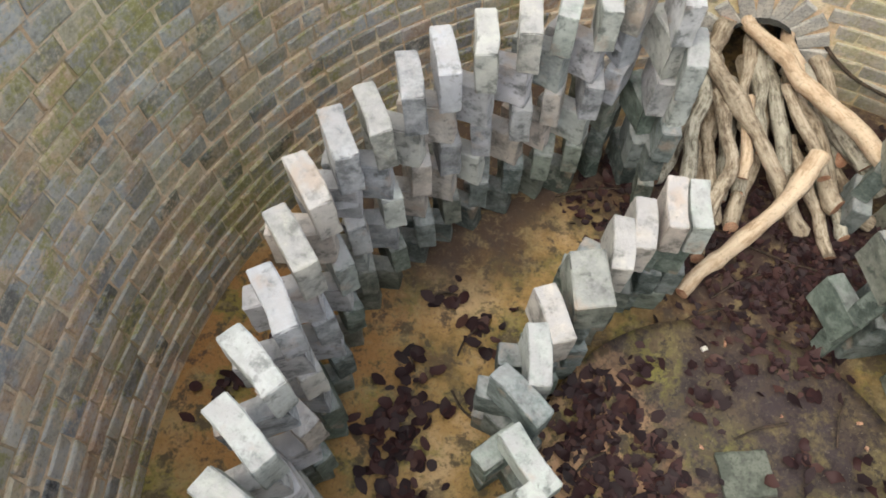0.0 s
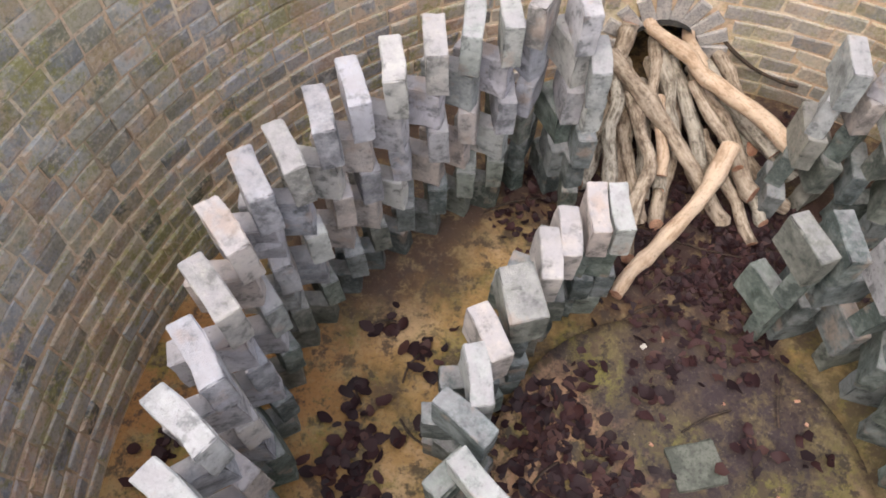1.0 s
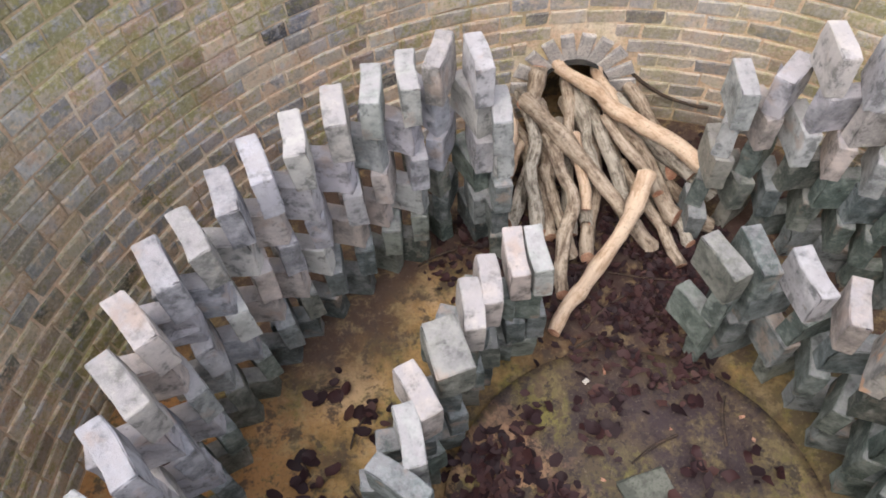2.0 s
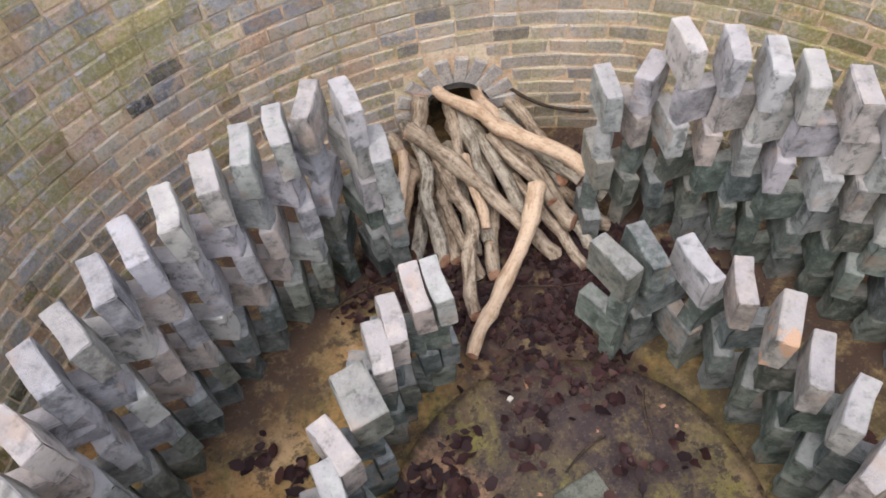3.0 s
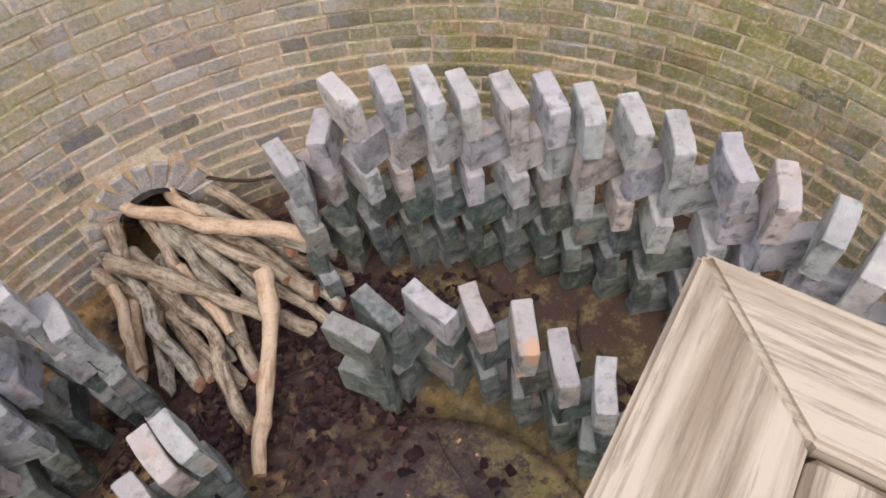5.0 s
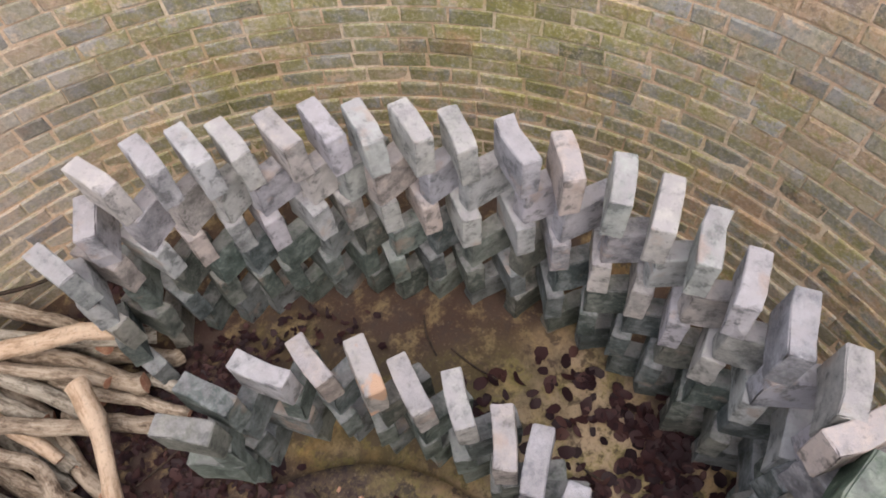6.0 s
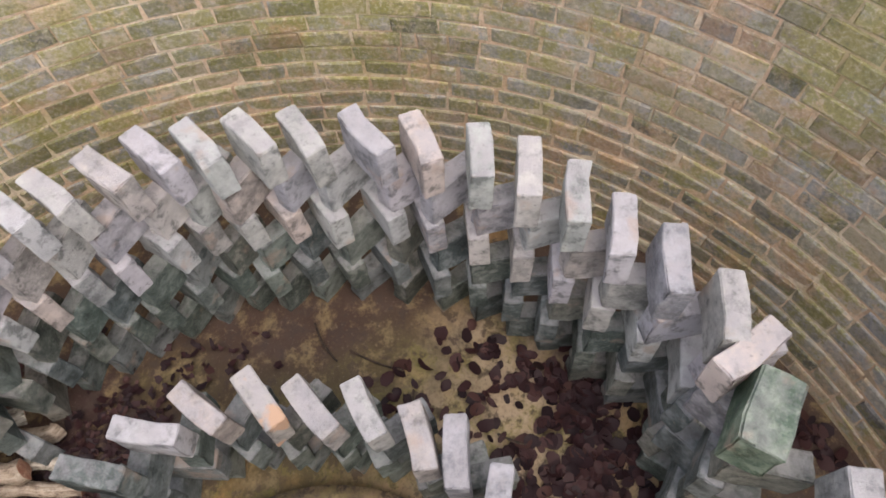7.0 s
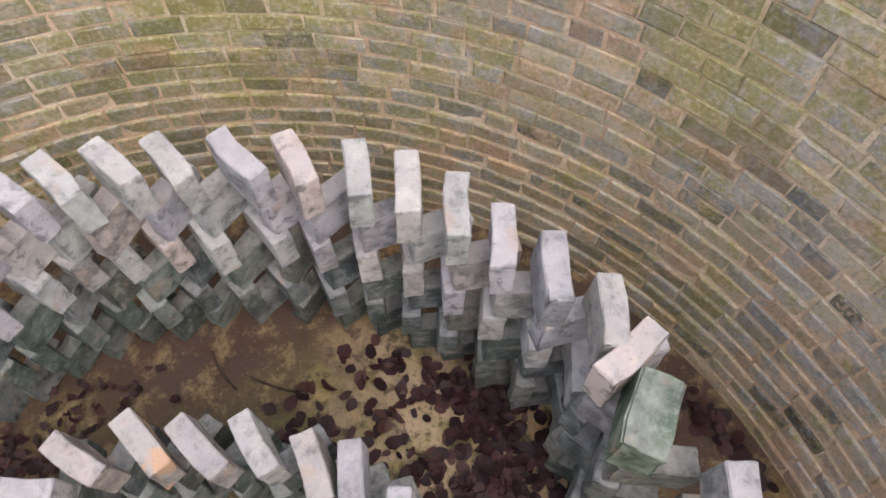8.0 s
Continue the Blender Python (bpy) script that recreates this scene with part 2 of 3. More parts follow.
LEAF = leaf_material()
BARK = bark_material("bark", (0.11, 0.078, 0.055), (0.31, 0.245, 0.185), (0.55, 0.47, 0.38), 0.5)
BARK_PALE = bark_material("peeled_wood", (0.38, 0.26, 0.17), (0.58, 0.43, 0.31), (0.70, 0.57, 0.44), 0.6)
BARK_GREY = bark_material("grey_bark", (0.09, 0.075, 0.06), (0.27, 0.24, 0.195), (0.56, 0.52, 0.45), 0.6)
CUT = plain_material("cut_wood", (0.42, 0.20, 0.13), (0.58, 0.36, 0.25), 30, 0.8)
TWIG = plain_material("twig", (0.04, 0.03, 0.022), (0.09, 0.06, 0.045), 30)
SOOT = plain_material("soot", (0.02, 0.02, 0.02), (0.05, 0.045, 0.04), 10, 0.95)
TIMBER = plain_material("weathered_timber", (0.27, 0.21, 0.15), (0.50, 0.435, 0.35), 3.2, 0.7, 0, 0.3, (0.6, 9, 9))
STEEL = plain_material("grey_steel", (0.36, 0.35, 0.33), (0.46, 0.45, 0.43), 12, 0.45, 0.6, 0.1)
BOLT = plain_material("bright_bolt", (0.6, 0.6, 0.58), (0.75, 0.75, 0.72), 12, 0.3, 0.9, 0.1)
BOARD = plain_material("pale_board", (0.55, 0.52, 0.46), (0.66, 0.63, 0.58), 6, 0.6, 0, 0.1)


# ---- building helpers ----
def mesh_of(name, bm, material):
    me = bpy.data.meshes.new(name)
    bm.to_mesh(me)
    bm.free()
    me.materials.append(material)
    return me


def part(name, bm, material, parent=None, label=""):
    ob = new(name, mesh_of(name, bm, material))
    if parent:
        ob.parent = parent
    return tagged(ob, label)


def faces_mesh(name, verts, faces, material, smooth=False):
    me = bpy.data.meshes.new(name)
    me.from_pydata(verts, [], faces)
    me.materials.append(material)
    if smooth:
        me.polygons.foreach_set("use_smooth", [True] * len(me.polygons))
    me.update()
    return me


def polar(r, deg, z=0.0):
    return Vector((r * math.cos(radians(deg)), r * math.sin(radians(deg)), z))


def box_bm(sx, sy, sz, bevel):
    """A box on z = 0 with softened edges."""
    bm = bmesh.new()
    bmesh.ops.create_cube(bm, size=1)
    for v in bm.verts:
        v.co = Vector((v.co.x * sx, v.co.y * sy, (v.co.z + 0.5) * sz))
    if bevel:
        bmesh.ops.bevel(bm, geom=list(bm.edges), offset=bevel, segments=1, affect="EDGES")
    return bm


def rough_brick_bm(sx, sy, sz, rng, wear=1.0):
    """A fired brick on z = 0: slightly bent sides, worn edges, a chipped corner or two."""
    bm = bmesh.new()
    bmesh.ops.create_cube(bm, size=1)
    bmesh.ops.subdivide_edges(bm, edges=list(bm.edges), cuts=4, use_grid_fill=True)
    seed = Vector((rng.uniform(0, 90), rng.uniform(0, 90), rng.uniform(0, 90)))
    bend, skew = rng.uniform(-0.007, 0.007), rng.uniform(-0.005, 0.005)
    chips = [Vector((rng.choice((-0.5, 0.5)), rng.choice((-0.5, 0.5)), 0.5)) for _ in range(2)] + [Vector((rng.choice((-0.5, 0.5)), rng.choice((-0.5, 0.5)), rng.uniform(-0.3, 0.4)))]
    lines = ((0.1, 0.17), (0.3, 0.482)), ((0.1, 0.16), (0.3, 0.445)), ((0.1, 0.17), (0.3, 0.475))
    for v in bm.verts:
        for axis in range(3):
            for old, placed in lines[axis]:
                if abs(abs(v.co[axis]) - old) < 0.01:
                    v.co[axis] = math.copysign(placed, v.co[axis])
        c = v.co.copy()
        edges = sum(abs(abs(q) - 0.5) < 0.01 for q in c)
        p = Vector((c.x * sx, c.y * sy, (c.z + 0.5) * sz))
        pull = (0.0, 0.0, 0.0020, 0.0032)[edges] * wear * rng.uniform(0.4, 1.6)
        for chip in chips:
            d = (c - chip).length
            if d < 0.26 and edges > 1:
                pull += (0.26 - d) * 0.06 * wear
        inward = Vector((-math.copysign(1, c.x) if abs(abs(c.x) - 0.5) < 0.01 else 0, -math.copysign(1, c.y) if abs(abs(c.y) - 0.5) < 0.01 else 0, -math.copysign(1, c.z) if abs(abs(c.z) - 0.5) < 0.01 and c.z > 0 else 0))
        p += inward * pull
        n = noise.noise_vector(p * 13 + seed) * 0.0038 * wear + noise.noise_vector(p * 45 + seed) * 0.0018 * wear
        if abs(c.z) > 0.49:
            n.z *= 0.4
        if c.z < -0.49:
            n.z = 0
        p += n
        p.y += bend * (4 * c.x * c.x - 0.5) + skew * c.z * 2
        v.co = p
    bmesh.ops.recalc_face_normals(bm, faces=list(bm.faces))
    return bm


# ---- kiln: wall with fire mouth ----
WALL_TOP = 1.78
MOUTH, MOUTH_R, MOUTH_Z = 80.9, 0.17, 0.16   # middle angle, arch radius and springing height
COURSE, BOND = 0.0765, 0.186


def wall_radius(z):
    return 2.105 + 0.085 * min(max(z, 0) / 0.7, 1.0)


def in_mouth(deg, z, grow=0.0):
    s = radians(deg - MOUTH) * 2.19
    if z < MOUTH_Z:
        return abs(s) < MOUTH_R + min(grow, 0.03)
    return math.hypot(s, z - MOUTH_Z) < MOUTH_R + grow


def kiln_wall():
    n, rows = 540, 82
    verts, faces = [], []
    zs = [WALL_TOP * k / rows for k in range(rows + 1)]
    for z in zs:
        for i in range(n):
            verts.append(polar(wall_radius(z) + 0.0015, i * 360 / n, z))
    for k in range(rows):
        for i in range(n):
            if in_mouth((i + 0.5) * 360 / n, (zs[k] + zs[k + 1]) / 2, 0.05):
                continue
            j = (i + 1) % n
            faces.append((k * n + j, k * n + i, (k + 1) * n + i, (k + 1) * n + j))
    # top and outer face
    base = len(verts)
    for r, z in ((2.62, WALL_TOP), (2.62, -0.05)):
        for i in range(n):
            verts.append(polar(r, i * 360 / n, z))
    for i in range(n):
        j = (i + 1) % n
        faces.append((rows * n + j, rows * n + i, base + i, base + j))
        faces.append((base + j, base + i, base + n + i, base + n + j))
    wall = new("wall_kiln", faces_mesh("wall_kiln", verts, faces, MORTAR))
    return tagged(wall, "round kiln wall of mossy grey and tan bricks", "wall", kind="structure")


WALL = kiln_wall()


def fire_mouth():
    """The soot-black arched tunnel behind the opening."""
    verts, faces = [], []
    seg = 16
    outline = [(-MOUTH_R - 0.02, -0.04)] + [(-(MOUTH_R + 0.02) * math.cos(math.pi * k / seg), MOUTH_Z + (MOUTH_R + 0.02) * math.sin(math.pi * k / seg)) for k in range(seg + 1)] + [(MOUTH_R + 0.02, -0.04)]
    out, side = polar(1, MOUTH), polar(1, MOUTH + 90)
    for d in (2.10, 2.60):
        for s, z in outline:
            verts.append(out * d - side * s + Vector((0, 0, z)))
    m = len(outline)
    for k in range(m - 1):
        faces.append((k, k + 1, m + k + 1, m + k))
    faces.append(tuple(range(m, 2 * m)))
    ob = new("fire_mouth", faces_mesh("fire_mouth", verts, faces, SOOT))
    return tagged(ob, "soot-black arched fire mouth through the kiln wall", "opening", kind="structure")


fire_mouth()


# ---- floor ----
def polar_sheet(name, r0, r1, z, material, rings, n, relief, skirt=None):
    verts, faces = [], []
    for k in range(rings + 1):
        r = r0 + (r1 - r0) * k / rings
        for i in range(n):
            p = polar(r, i * 360 / n, z)
            p.z += relief * (noise.noise(p * 3.1) + 0.5 * noise.noise(p * 9.7))
            verts.append(p)
    for k in range(rings):
        for i in range(n):
            j = (i + 1) % n
            faces.append((k * n + i, (k + 1) * n + i, (k + 1) * n + j, k * n + j))
    if skirt:
        b = len(verts)
        for i in range(n):
            verts.append(polar(r1 + 0.012, i * 360 / n, skirt))
        for i in range(n):
            j = (i + 1) % n
            faces.append((rings * n + i, b + i, b + j, rings * n + j))
    return new(name, faces_mesh(name, verts, faces, material, True))


tagged(polar_sheet("floor", 0.0005, 2.14, 0.0, FLOOR, 40, 128, 0.008), "ochre earth floor with moss, stains and shade painted behind the stacks", "floor", kind="structure")
tagged(polar_sheet("floor_disc", 0.0005, 0.70, 0.062, DISC, 16, 96, 0.008, -0.02), "raised round dark damp floor with moss", "floor", kind="structure")
g = new("ground", faces_mesh("ground", [(-60, -60, -0.06), (60, -60, -0.06), (60, 60, -0.06), (-60, 60, -0.06)], [(0, 1, 2, 3)], FLOOR))
tagged(g, "bare earth ground outside the kiln", "ground", kind="structure")

# ---- stacked bricks ----
BL, BW, BH = 0.207, 0.073, 0.178
rng = random.Random(7)
VARIANTS = {}


def variant_set(key, h, material):
    VARIANTS[key] = [mesh_of("brick", rough_brick_bm(BL * rng.uniform(0.95, 1.04), BW * rng.uniform(0.92, 1.05), h, rng, 1.3), material) for _ in range(12)]


def wide_set(key, h, material):
    VARIANTS[key + "_wide"] = [mesh_of("brick", rough_brick_bm(BL * rng.uniform(0.93, 1.02), BW * rng.uniform(0.95, 1.08), h, rng, 2.1), material) for _ in range(12)]


for ring, h in (("outer", BH), ("inner", 0.172)):
    wide_set(ring + "_grey", h, BRICK_GREY)
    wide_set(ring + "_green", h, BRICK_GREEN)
variant_set("outer_grey", BH, BRICK_GREY)
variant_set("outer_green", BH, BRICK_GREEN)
VARIANTS["outer_broad"] = [mesh_of("brick", rough_brick_bm(BL, 0.115, BH, rng, 2.2), BRICK_MOSSY)]
VARIANTS["inner_broad"] = [mesh_of("brick", rough_brick_bm(BL, 0.125, 0.172, rng, 2.2), BRICK_GREEN)]
variant_set("inner_grey", 0.172, BRICK_GREY)
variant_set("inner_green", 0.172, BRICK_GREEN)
variant_set("inner_scorched", 0.172, BRICK_SCORCHED)


def loose_brick(key, at, yaw, label, group, tilt=0.0, lean=0.0):
    ob = new("brick", rng.choice(VARIANTS[key]))
    ob.matrix_world = Matrix.Translation(at) @ pose(0, 0, 0, tilt, lean, yaw)
    return tagged(ob, label, "brick", group)


def column(r_end, deg, skew, courses, h, ring, greens, cross, top="", missing=0, turned=78):
    """A herringbone stack of bricks on edge. r_end and deg name the middle of the outer end of the top brick,
    skew its turn from the radius; every other course runs across it (cross: -1 or 1), under its inner end."""
    top_yaw = deg + skew
    u, v = polar(1, top_yaw), polar(1, top_yaw + 90)
    middle = polar(r_end, deg) - u * BL / 2
    inner = middle - u * BL / 2
    for k in range(courses):
        from_top = courses - 1 - k
        if from_top < missing:
            continue
        across = from_top % 2 == 1
        if across:
            yaw = top_yaw + cross * turned + rng.uniform(-7, 7)
            side = -cross * (0.016 + rng.uniform(-0.012, 0.014))
            at = inner + v * side + u * (BW / 2 + 0.002 + rng.uniform(-0.012, 0.010)) + polar(BL / 2, yaw)
        else:
            yaw = top_yaw + (rng.uniform(-4, 4) if from_top else 0)
            at = middle + (u * rng.uniform(-0.018, 0.008) + v * rng.uniform(-0.008, 0.008) if from_top else Vector())
        at.z = k * h
        # courses below greens: greener brick, with some low-down shade put into its colour
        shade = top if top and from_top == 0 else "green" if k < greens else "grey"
        words = {"green": "dark green-grey fired brick", "grey": "dusty pale grey fired brick", "scorched": "grey fired brick with a peach patch", "broad": "broad worn green fired brick"}[shade]
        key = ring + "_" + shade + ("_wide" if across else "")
        loose_brick(key, at, yaw, words + (" atop the %s ring" if from_top == 0 else " on edge in the %s ring") % ring, "bricks of the %s ring" % ring)


# degrees, radius and turn of the top bricks, stack by stack
RIGHT = ((53.8, 1.65, 24), (47.3, 1.655, 17), (42.0, 1.64, 20), (37.3, 1.625, 23), (31.8, 1.625, 30), (26.5, 1.645, 31), (21.2, 1.635, 28), (15.9, 1.64, 35), (9.7, 1.637, 32),
         (3.2, 1.632, 42), (-3.5, 1.64, 34), (-10.9, 1.655, 21), (-16.6, 1.655, 21), (-22.2, 1.638, 24), (-28.0, 1.608, 27), (-33.4, 1.596, 37), (-40.2, 1.587, 42))
LEFT = ((110.0, 1.60, -23), (114.7, 1.609, -33), (120.5, 1.605, -31), (126.8, 1.607, -33), (132.7, 1.628, -29), (137.8, 1.621, -35), (144.3, 1.617, -31), (149.0, 1.645, -35),
        (155.5, 1.626, -32), (162.0, 1.575, -37), (168.4, 1.536, -46), (175.3, 1.549, -38), (181.7, 1.539, -44), (188.2, 1.54, -40), (194.6, 1.54, -40), (201.0, 1.54, -40))
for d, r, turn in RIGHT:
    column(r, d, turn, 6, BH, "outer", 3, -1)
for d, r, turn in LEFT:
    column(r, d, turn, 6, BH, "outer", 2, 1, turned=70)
# stacks at the ends of the ring
column(1.65, 59.4, 27, 6, BH, "outer", 3, -1, missing=1, turned=50)
column(1.57, 63.0, 14, 5, BH, "outer", 3, -1, turned=30)
column(1.62, 103.7, -38, 6, BH, "outer", 3, 1, turned=60)
column(1.57, 100.9, -8, 6, BH, "outer", 3, 1, turned=16)
column(1.47, 98.4, -14, 5, BH, "outer", 3, 1, turned=18)
column(1.563, -46.9, 0, 6, BH, "outer", 4, -1)
column(1.475, -50.4, 30, 6, BH, "outer", 5, -1, "broad")
column(1.485, -60.0, 60, 6, BH, "outer", 5, -1)
IN_RIGHT = ((63.3, 0.885, 40, "green"), (55.3, 0.961, 32, "green"), (44.7, 0.955, 45, ""), (32.4, 0.972, 28, ""), (20.7, 0.947, 26, "scorched"), (11.0, 0.90, 38, ""), (-0.4, 0.912, 36, ""),
            (-13.2, 0.89, 35, ""), (-22.0, 0.909, 31, ""), (-34.4, 0.87, 34, ""))
IN_LEFT = ((101.6, 0.965, -14, ""), (106.0, 0.984, -20, ""), (114.4, 0.941, -28, ""), (121.0, 0.905, -34, ""), (133.0, 0.87, -34, "broad"), (145.6, 0.885, -36, ""), (153.4, 0.833, -60, ""),
           (166.0, 0.888, -30, "green"), (177.0, 0.82, -50, ""), (188.0, 0.78, -58, ""))
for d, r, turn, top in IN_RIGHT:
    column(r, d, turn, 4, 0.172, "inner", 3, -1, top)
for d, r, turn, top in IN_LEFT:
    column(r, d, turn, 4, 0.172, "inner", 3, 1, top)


# ---- firewood ----
def tube(points, radii, seg=10, wobble=0.12, seed=0):
    """A rough round stick through points, with its two end faces apart."""
    r = random.Random(seed)
    # smooth the line
    pts, rad = [Vector(p) for p in points], list(radii)
    for _ in range(2):
        np_, nr = [pts[0]], [rad[0]]
        for i in range(len(pts) - 1):
            np_ += [pts[i].lerp(pts[i + 1], 0.25), pts[i].lerp(pts[i + 1], 0.75)]
            nr += [rad[i] * 0.75 + rad[i + 1] * 0.25, rad[i] * 0.25 + rad[i + 1] * 0.75]
        pts, rad = np_ + [pts[-1]], nr + [rad[-1]]
    for i in range(1, len(pts) - 1):
        pts[i] = pts[i] + noise.noise_vector(pts[i] * 6 + Vector((seed * 3.7, 0, 0))) * rad[i] * 0.7
        rad[i] *= 1 + 0.16 * noise.noise(pts[i] * 11 + Vector((0, seed * 2.3, 0)))
    bm = bmesh.new()
    grain = bm.loops.layers.uv.new("grain")
    along = [0.0]
    for i in range(1, len(pts)):
        along.append(along[-1] + (pts[i] - pts[i - 1]).length)
    rings = []
    n = len(pts)
    for i, p in enumerate(pts):
        d = (pts[min(i + 1, n - 1)] - pts[max(i - 1, 0)]).normalized()
        a = d.cross(Vector((0, 0, 1)) if abs(d.z) < 0.9 else Vector((1, 0, 0))).normalized()
        b = d.cross(a)
        knot = 1 + (0.18 if r.random() < 0.12 else 0)
        rings.append([bm.verts.new(p + (a * math.cos(t) + b * math.sin(t)) * rad[i] * knot * (1 + wobble * noise.noise(Vector((math.cos(t) * 1.3, math.sin(t) * 1.3, i * 0.45 + seed * 7))))) for t in [2 * math.pi * k / seg for k in range(seg)]])
    for i in range(n - 1):
        for k in range(seg):
            f = bm.faces.new((rings[i][k], rings[i][(k + 1) % seg], rings[i + 1][(k + 1) % seg], rings[i + 1][k]))
            f.smooth = True
            for loop, (kk, ii) in zip(f.loops, ((k, i), (k + 1, i), (k + 1, i + 1), (k, i + 1))):
                loop[grain].uv = (kk / seg, along[ii])
    ends = []
    for ring, p, flip in ((rings[0], pts[0], True), (rings[-1], pts[-1], False)):
        e = bmesh.new()
        vs = [e.verts.new(v.co) for v in ring]
        e.faces.new(vs if not flip else list(reversed(vs)))
        c = bmesh.ops.poke(e, faces=list(e.faces))
        for v in c["verts"]:
            v.co += (pts[0] - pts[1] if flip else pts[-1] - pts[-2]).normalized() * 0.004
        ends.append(e)
    return bm, ends


def log(points, r0, r1, material, label, seed):
    bm, ends = tube(points, [0.9 * (r0 + (r1 - r0) * i / (len(points) - 1)) for i in range(len(points))], 11, 0.3, seed)
    ob = tagged(part("firewood_log", bm, material), label, "log", "firewood at the fire mouth")
    for e in ends:
        part("cut_end", e, CUT, ob, "sawn reddish end grain")
    return ob


log(((0.25, 2.14, 0.33), (0.36, 1.88, 0.34), (0.50, 1.66, 0.35), (0.71, 1.36, 0.31)), 0.036, 0.046, BARK_PALE, "pale peeled bent log lying on top of the pile", 0)
log(((0.46, 2.16, 0.28), (0.45, 2.0, 0.29), (0.46, 1.86, 0.26)), 0.034, 0.036, BARK_PALE, "short pale log sticking out of the fire mouth", 1)
log(((0.03, 2.03, 0.26), (0.07, 1.80, 0.24), (-0.01, 1.58, 0.20), (-0.03, 1.30, 0.07)), 0.030, 0.042, BARK_GREY, "long grey forked log leaning out of the pile", 2)
log(((0.04, 1.93, 0.29), (0.17, 1.68, 0.26), (0.26, 1.48, 0.24), (0.36, 1.24, 0.14)), 0.046, 0.034, BARK, "thick brown log slanting over the pile", 3)
log(((0.46, 1.38, 0.30), (0.33, 1.18, 0.26), (0.16, 1.02, 0.20), (0.02, 0.93, 0.12), (-0.10, 0.80, 0.085)), 0.042, 0.034, BARK_PALE, "long pale crooked log propped against the pile", 4)
log(((0.0, 1.82, 0.11), (-0.12, 1.64, 0.075), (-0.24, 1.48, 0.045)), 0.042, 0.043, BARK_PALE, "short reddish log lying on the floor", 5)
log(((0.11, 1.78, 0.20), (0.13, 1.54, 0.22), (0.15, 1.36, 0.17), (0.02, 1.16, 0.09), (0.0, 0.99, 0.035)), 0.034, 0.036, BARK, "bent brown log with a fork", 6)
log(((-0.04, 2.08, 0.15), (0.01, 1.92, 0.11), (0.06, 1.70, 0.06)), 0.036, 0.036, BARK, "brown log half under the pile", 7)
log(((0.30, 2.12, 0.24), (0.25, 1.85, 0.21), (0.22, 1.62, 0.14)), 0.036, 0.032, BARK, "brown log coming out of the fire mouth", 8)
log(((0.32, 2.02, 0.23), (0.30, 1.72, 0.20), (0.30, 1.50, 0.15)), 0.034, 0.034, BARK_GREY, "grey knotted log in the pile", 9)
log(((0.36, 1.98, 0.23), (0.37, 1.66, 0.20), (0.40, 1.42, 0.11)), 0.034, 0.038, BARK_GREY, "grey log in the pile", 10)
log(((0.44, 1.94, 0.22), (0.52, 1.58, 0.18), (0.59, 1.24, 0.12)), 0.042, 0.046, BARK, "thick brown log with a red sawn end", 11)
log(((0.60, 2.04, 0.20), (0.66, 1.84, 0.16), (0.70, 1.66, 0.10)), 0.036, 0.036, BARK, "brown log leaning against the wall", 12)
log(((0.56, 1.74, 0.18), (0.66, 1.54, 0.17), (0.78, 1.31, 0.15)), 0.036, 0.042, BARK_GREY, "grey mossy log with a sawn end", 13)
log(((0.58, 1.62, 0.06), (0.68, 1.42, 0.05), (0.76, 1.22, 0.045)), 0.040, 0.042, BARK, "brown log on the floor under the pile", 14)
log(((0.44, 1.60, 0.14), (0.50, 1.36, 0.09), (0.56, 1.04, 0.032)), 0.030, 0.030, BARK, "thin brown log running down to the floor", 15)
log(((0.26, 1.60, 0.14), (0.23, 1.44, 0.11), (0.19, 1.31, 0.075)), 0.034, 0.033, BARK_GREY, "short grey log end in the pile", 16)
log(((0.30, 1.58, 0.09), (0.24, 1.36, 0.06), (0.16, 1.16, 0.035)), 0.035, 0.035, BARK, "brown log on the floor", 17)
log(((0.36, 1.50, 0.10), (0.41, 1.30, 0.06), (0.46, 1.15, 0.036)), 0.036, 0.036, BARK, "brown log on the floor", 18)
log(((0.16, 2.12, 0.33), (0.10, 2.03, 0.28), (0.07, 1.94, 0.20)), 0.046, 0.042, BARK, "stub of a brown log in the fire mouth", 19)
log(((0.02, 1.70, 0.06), (-0.07, 1.52, 0.05), (-0.15, 1.40, 0.042)), 0.038, 0.040, BARK_GREY, "grey log on the floor", 20)
log(((0.10, 1.86, 0.06), (0.06, 1.56, 0.05), (0.03, 1.30, 0.036)), 0.042, 0.036, BARK, "brown log on the floor under the pile", 21)
log(((0.22, 1.95, 0.10), (0.20, 1.66, 0.08), (0.12, 1.30, 0.036)), 0.045, 0.036, BARK_GREY, "grey log under the pile", 22)
log(((0.40, 2.02, 0.08), (0.45, 1.70, 0.06), (0.48, 1.42, 0.045)), 0.048, 0.045, BARK, "brown log under the pile", 23)
log(((0.52, 1.98, 0.09), (0.60, 1.70, 0.08), (0.66, 1.50, 0.12)), 0.042, 0.040, BARK_GREY, "grey log under the pile", 24)
log(((0.30, 2.06, 0.15), (0.34, 1.80, 0.13), (0.33, 1.54, 0.06)), 0.045, 0.040, BARK, "brown log under the pile", 25)
log(((0.14, 2.02, 0.18), (0.14, 1.80, 0.14), (0.09, 1.58, 0.11)), 0.040, 0.036, BARK, "brown log under the pile", 26)
log(((0.48, 1.90, 0.28), (0.58, 1.66, 0.24), (0.70, 1.40, 0.20)), 0.030, 0.034, BARK_GREY, "grey log under the peeled one", 27)
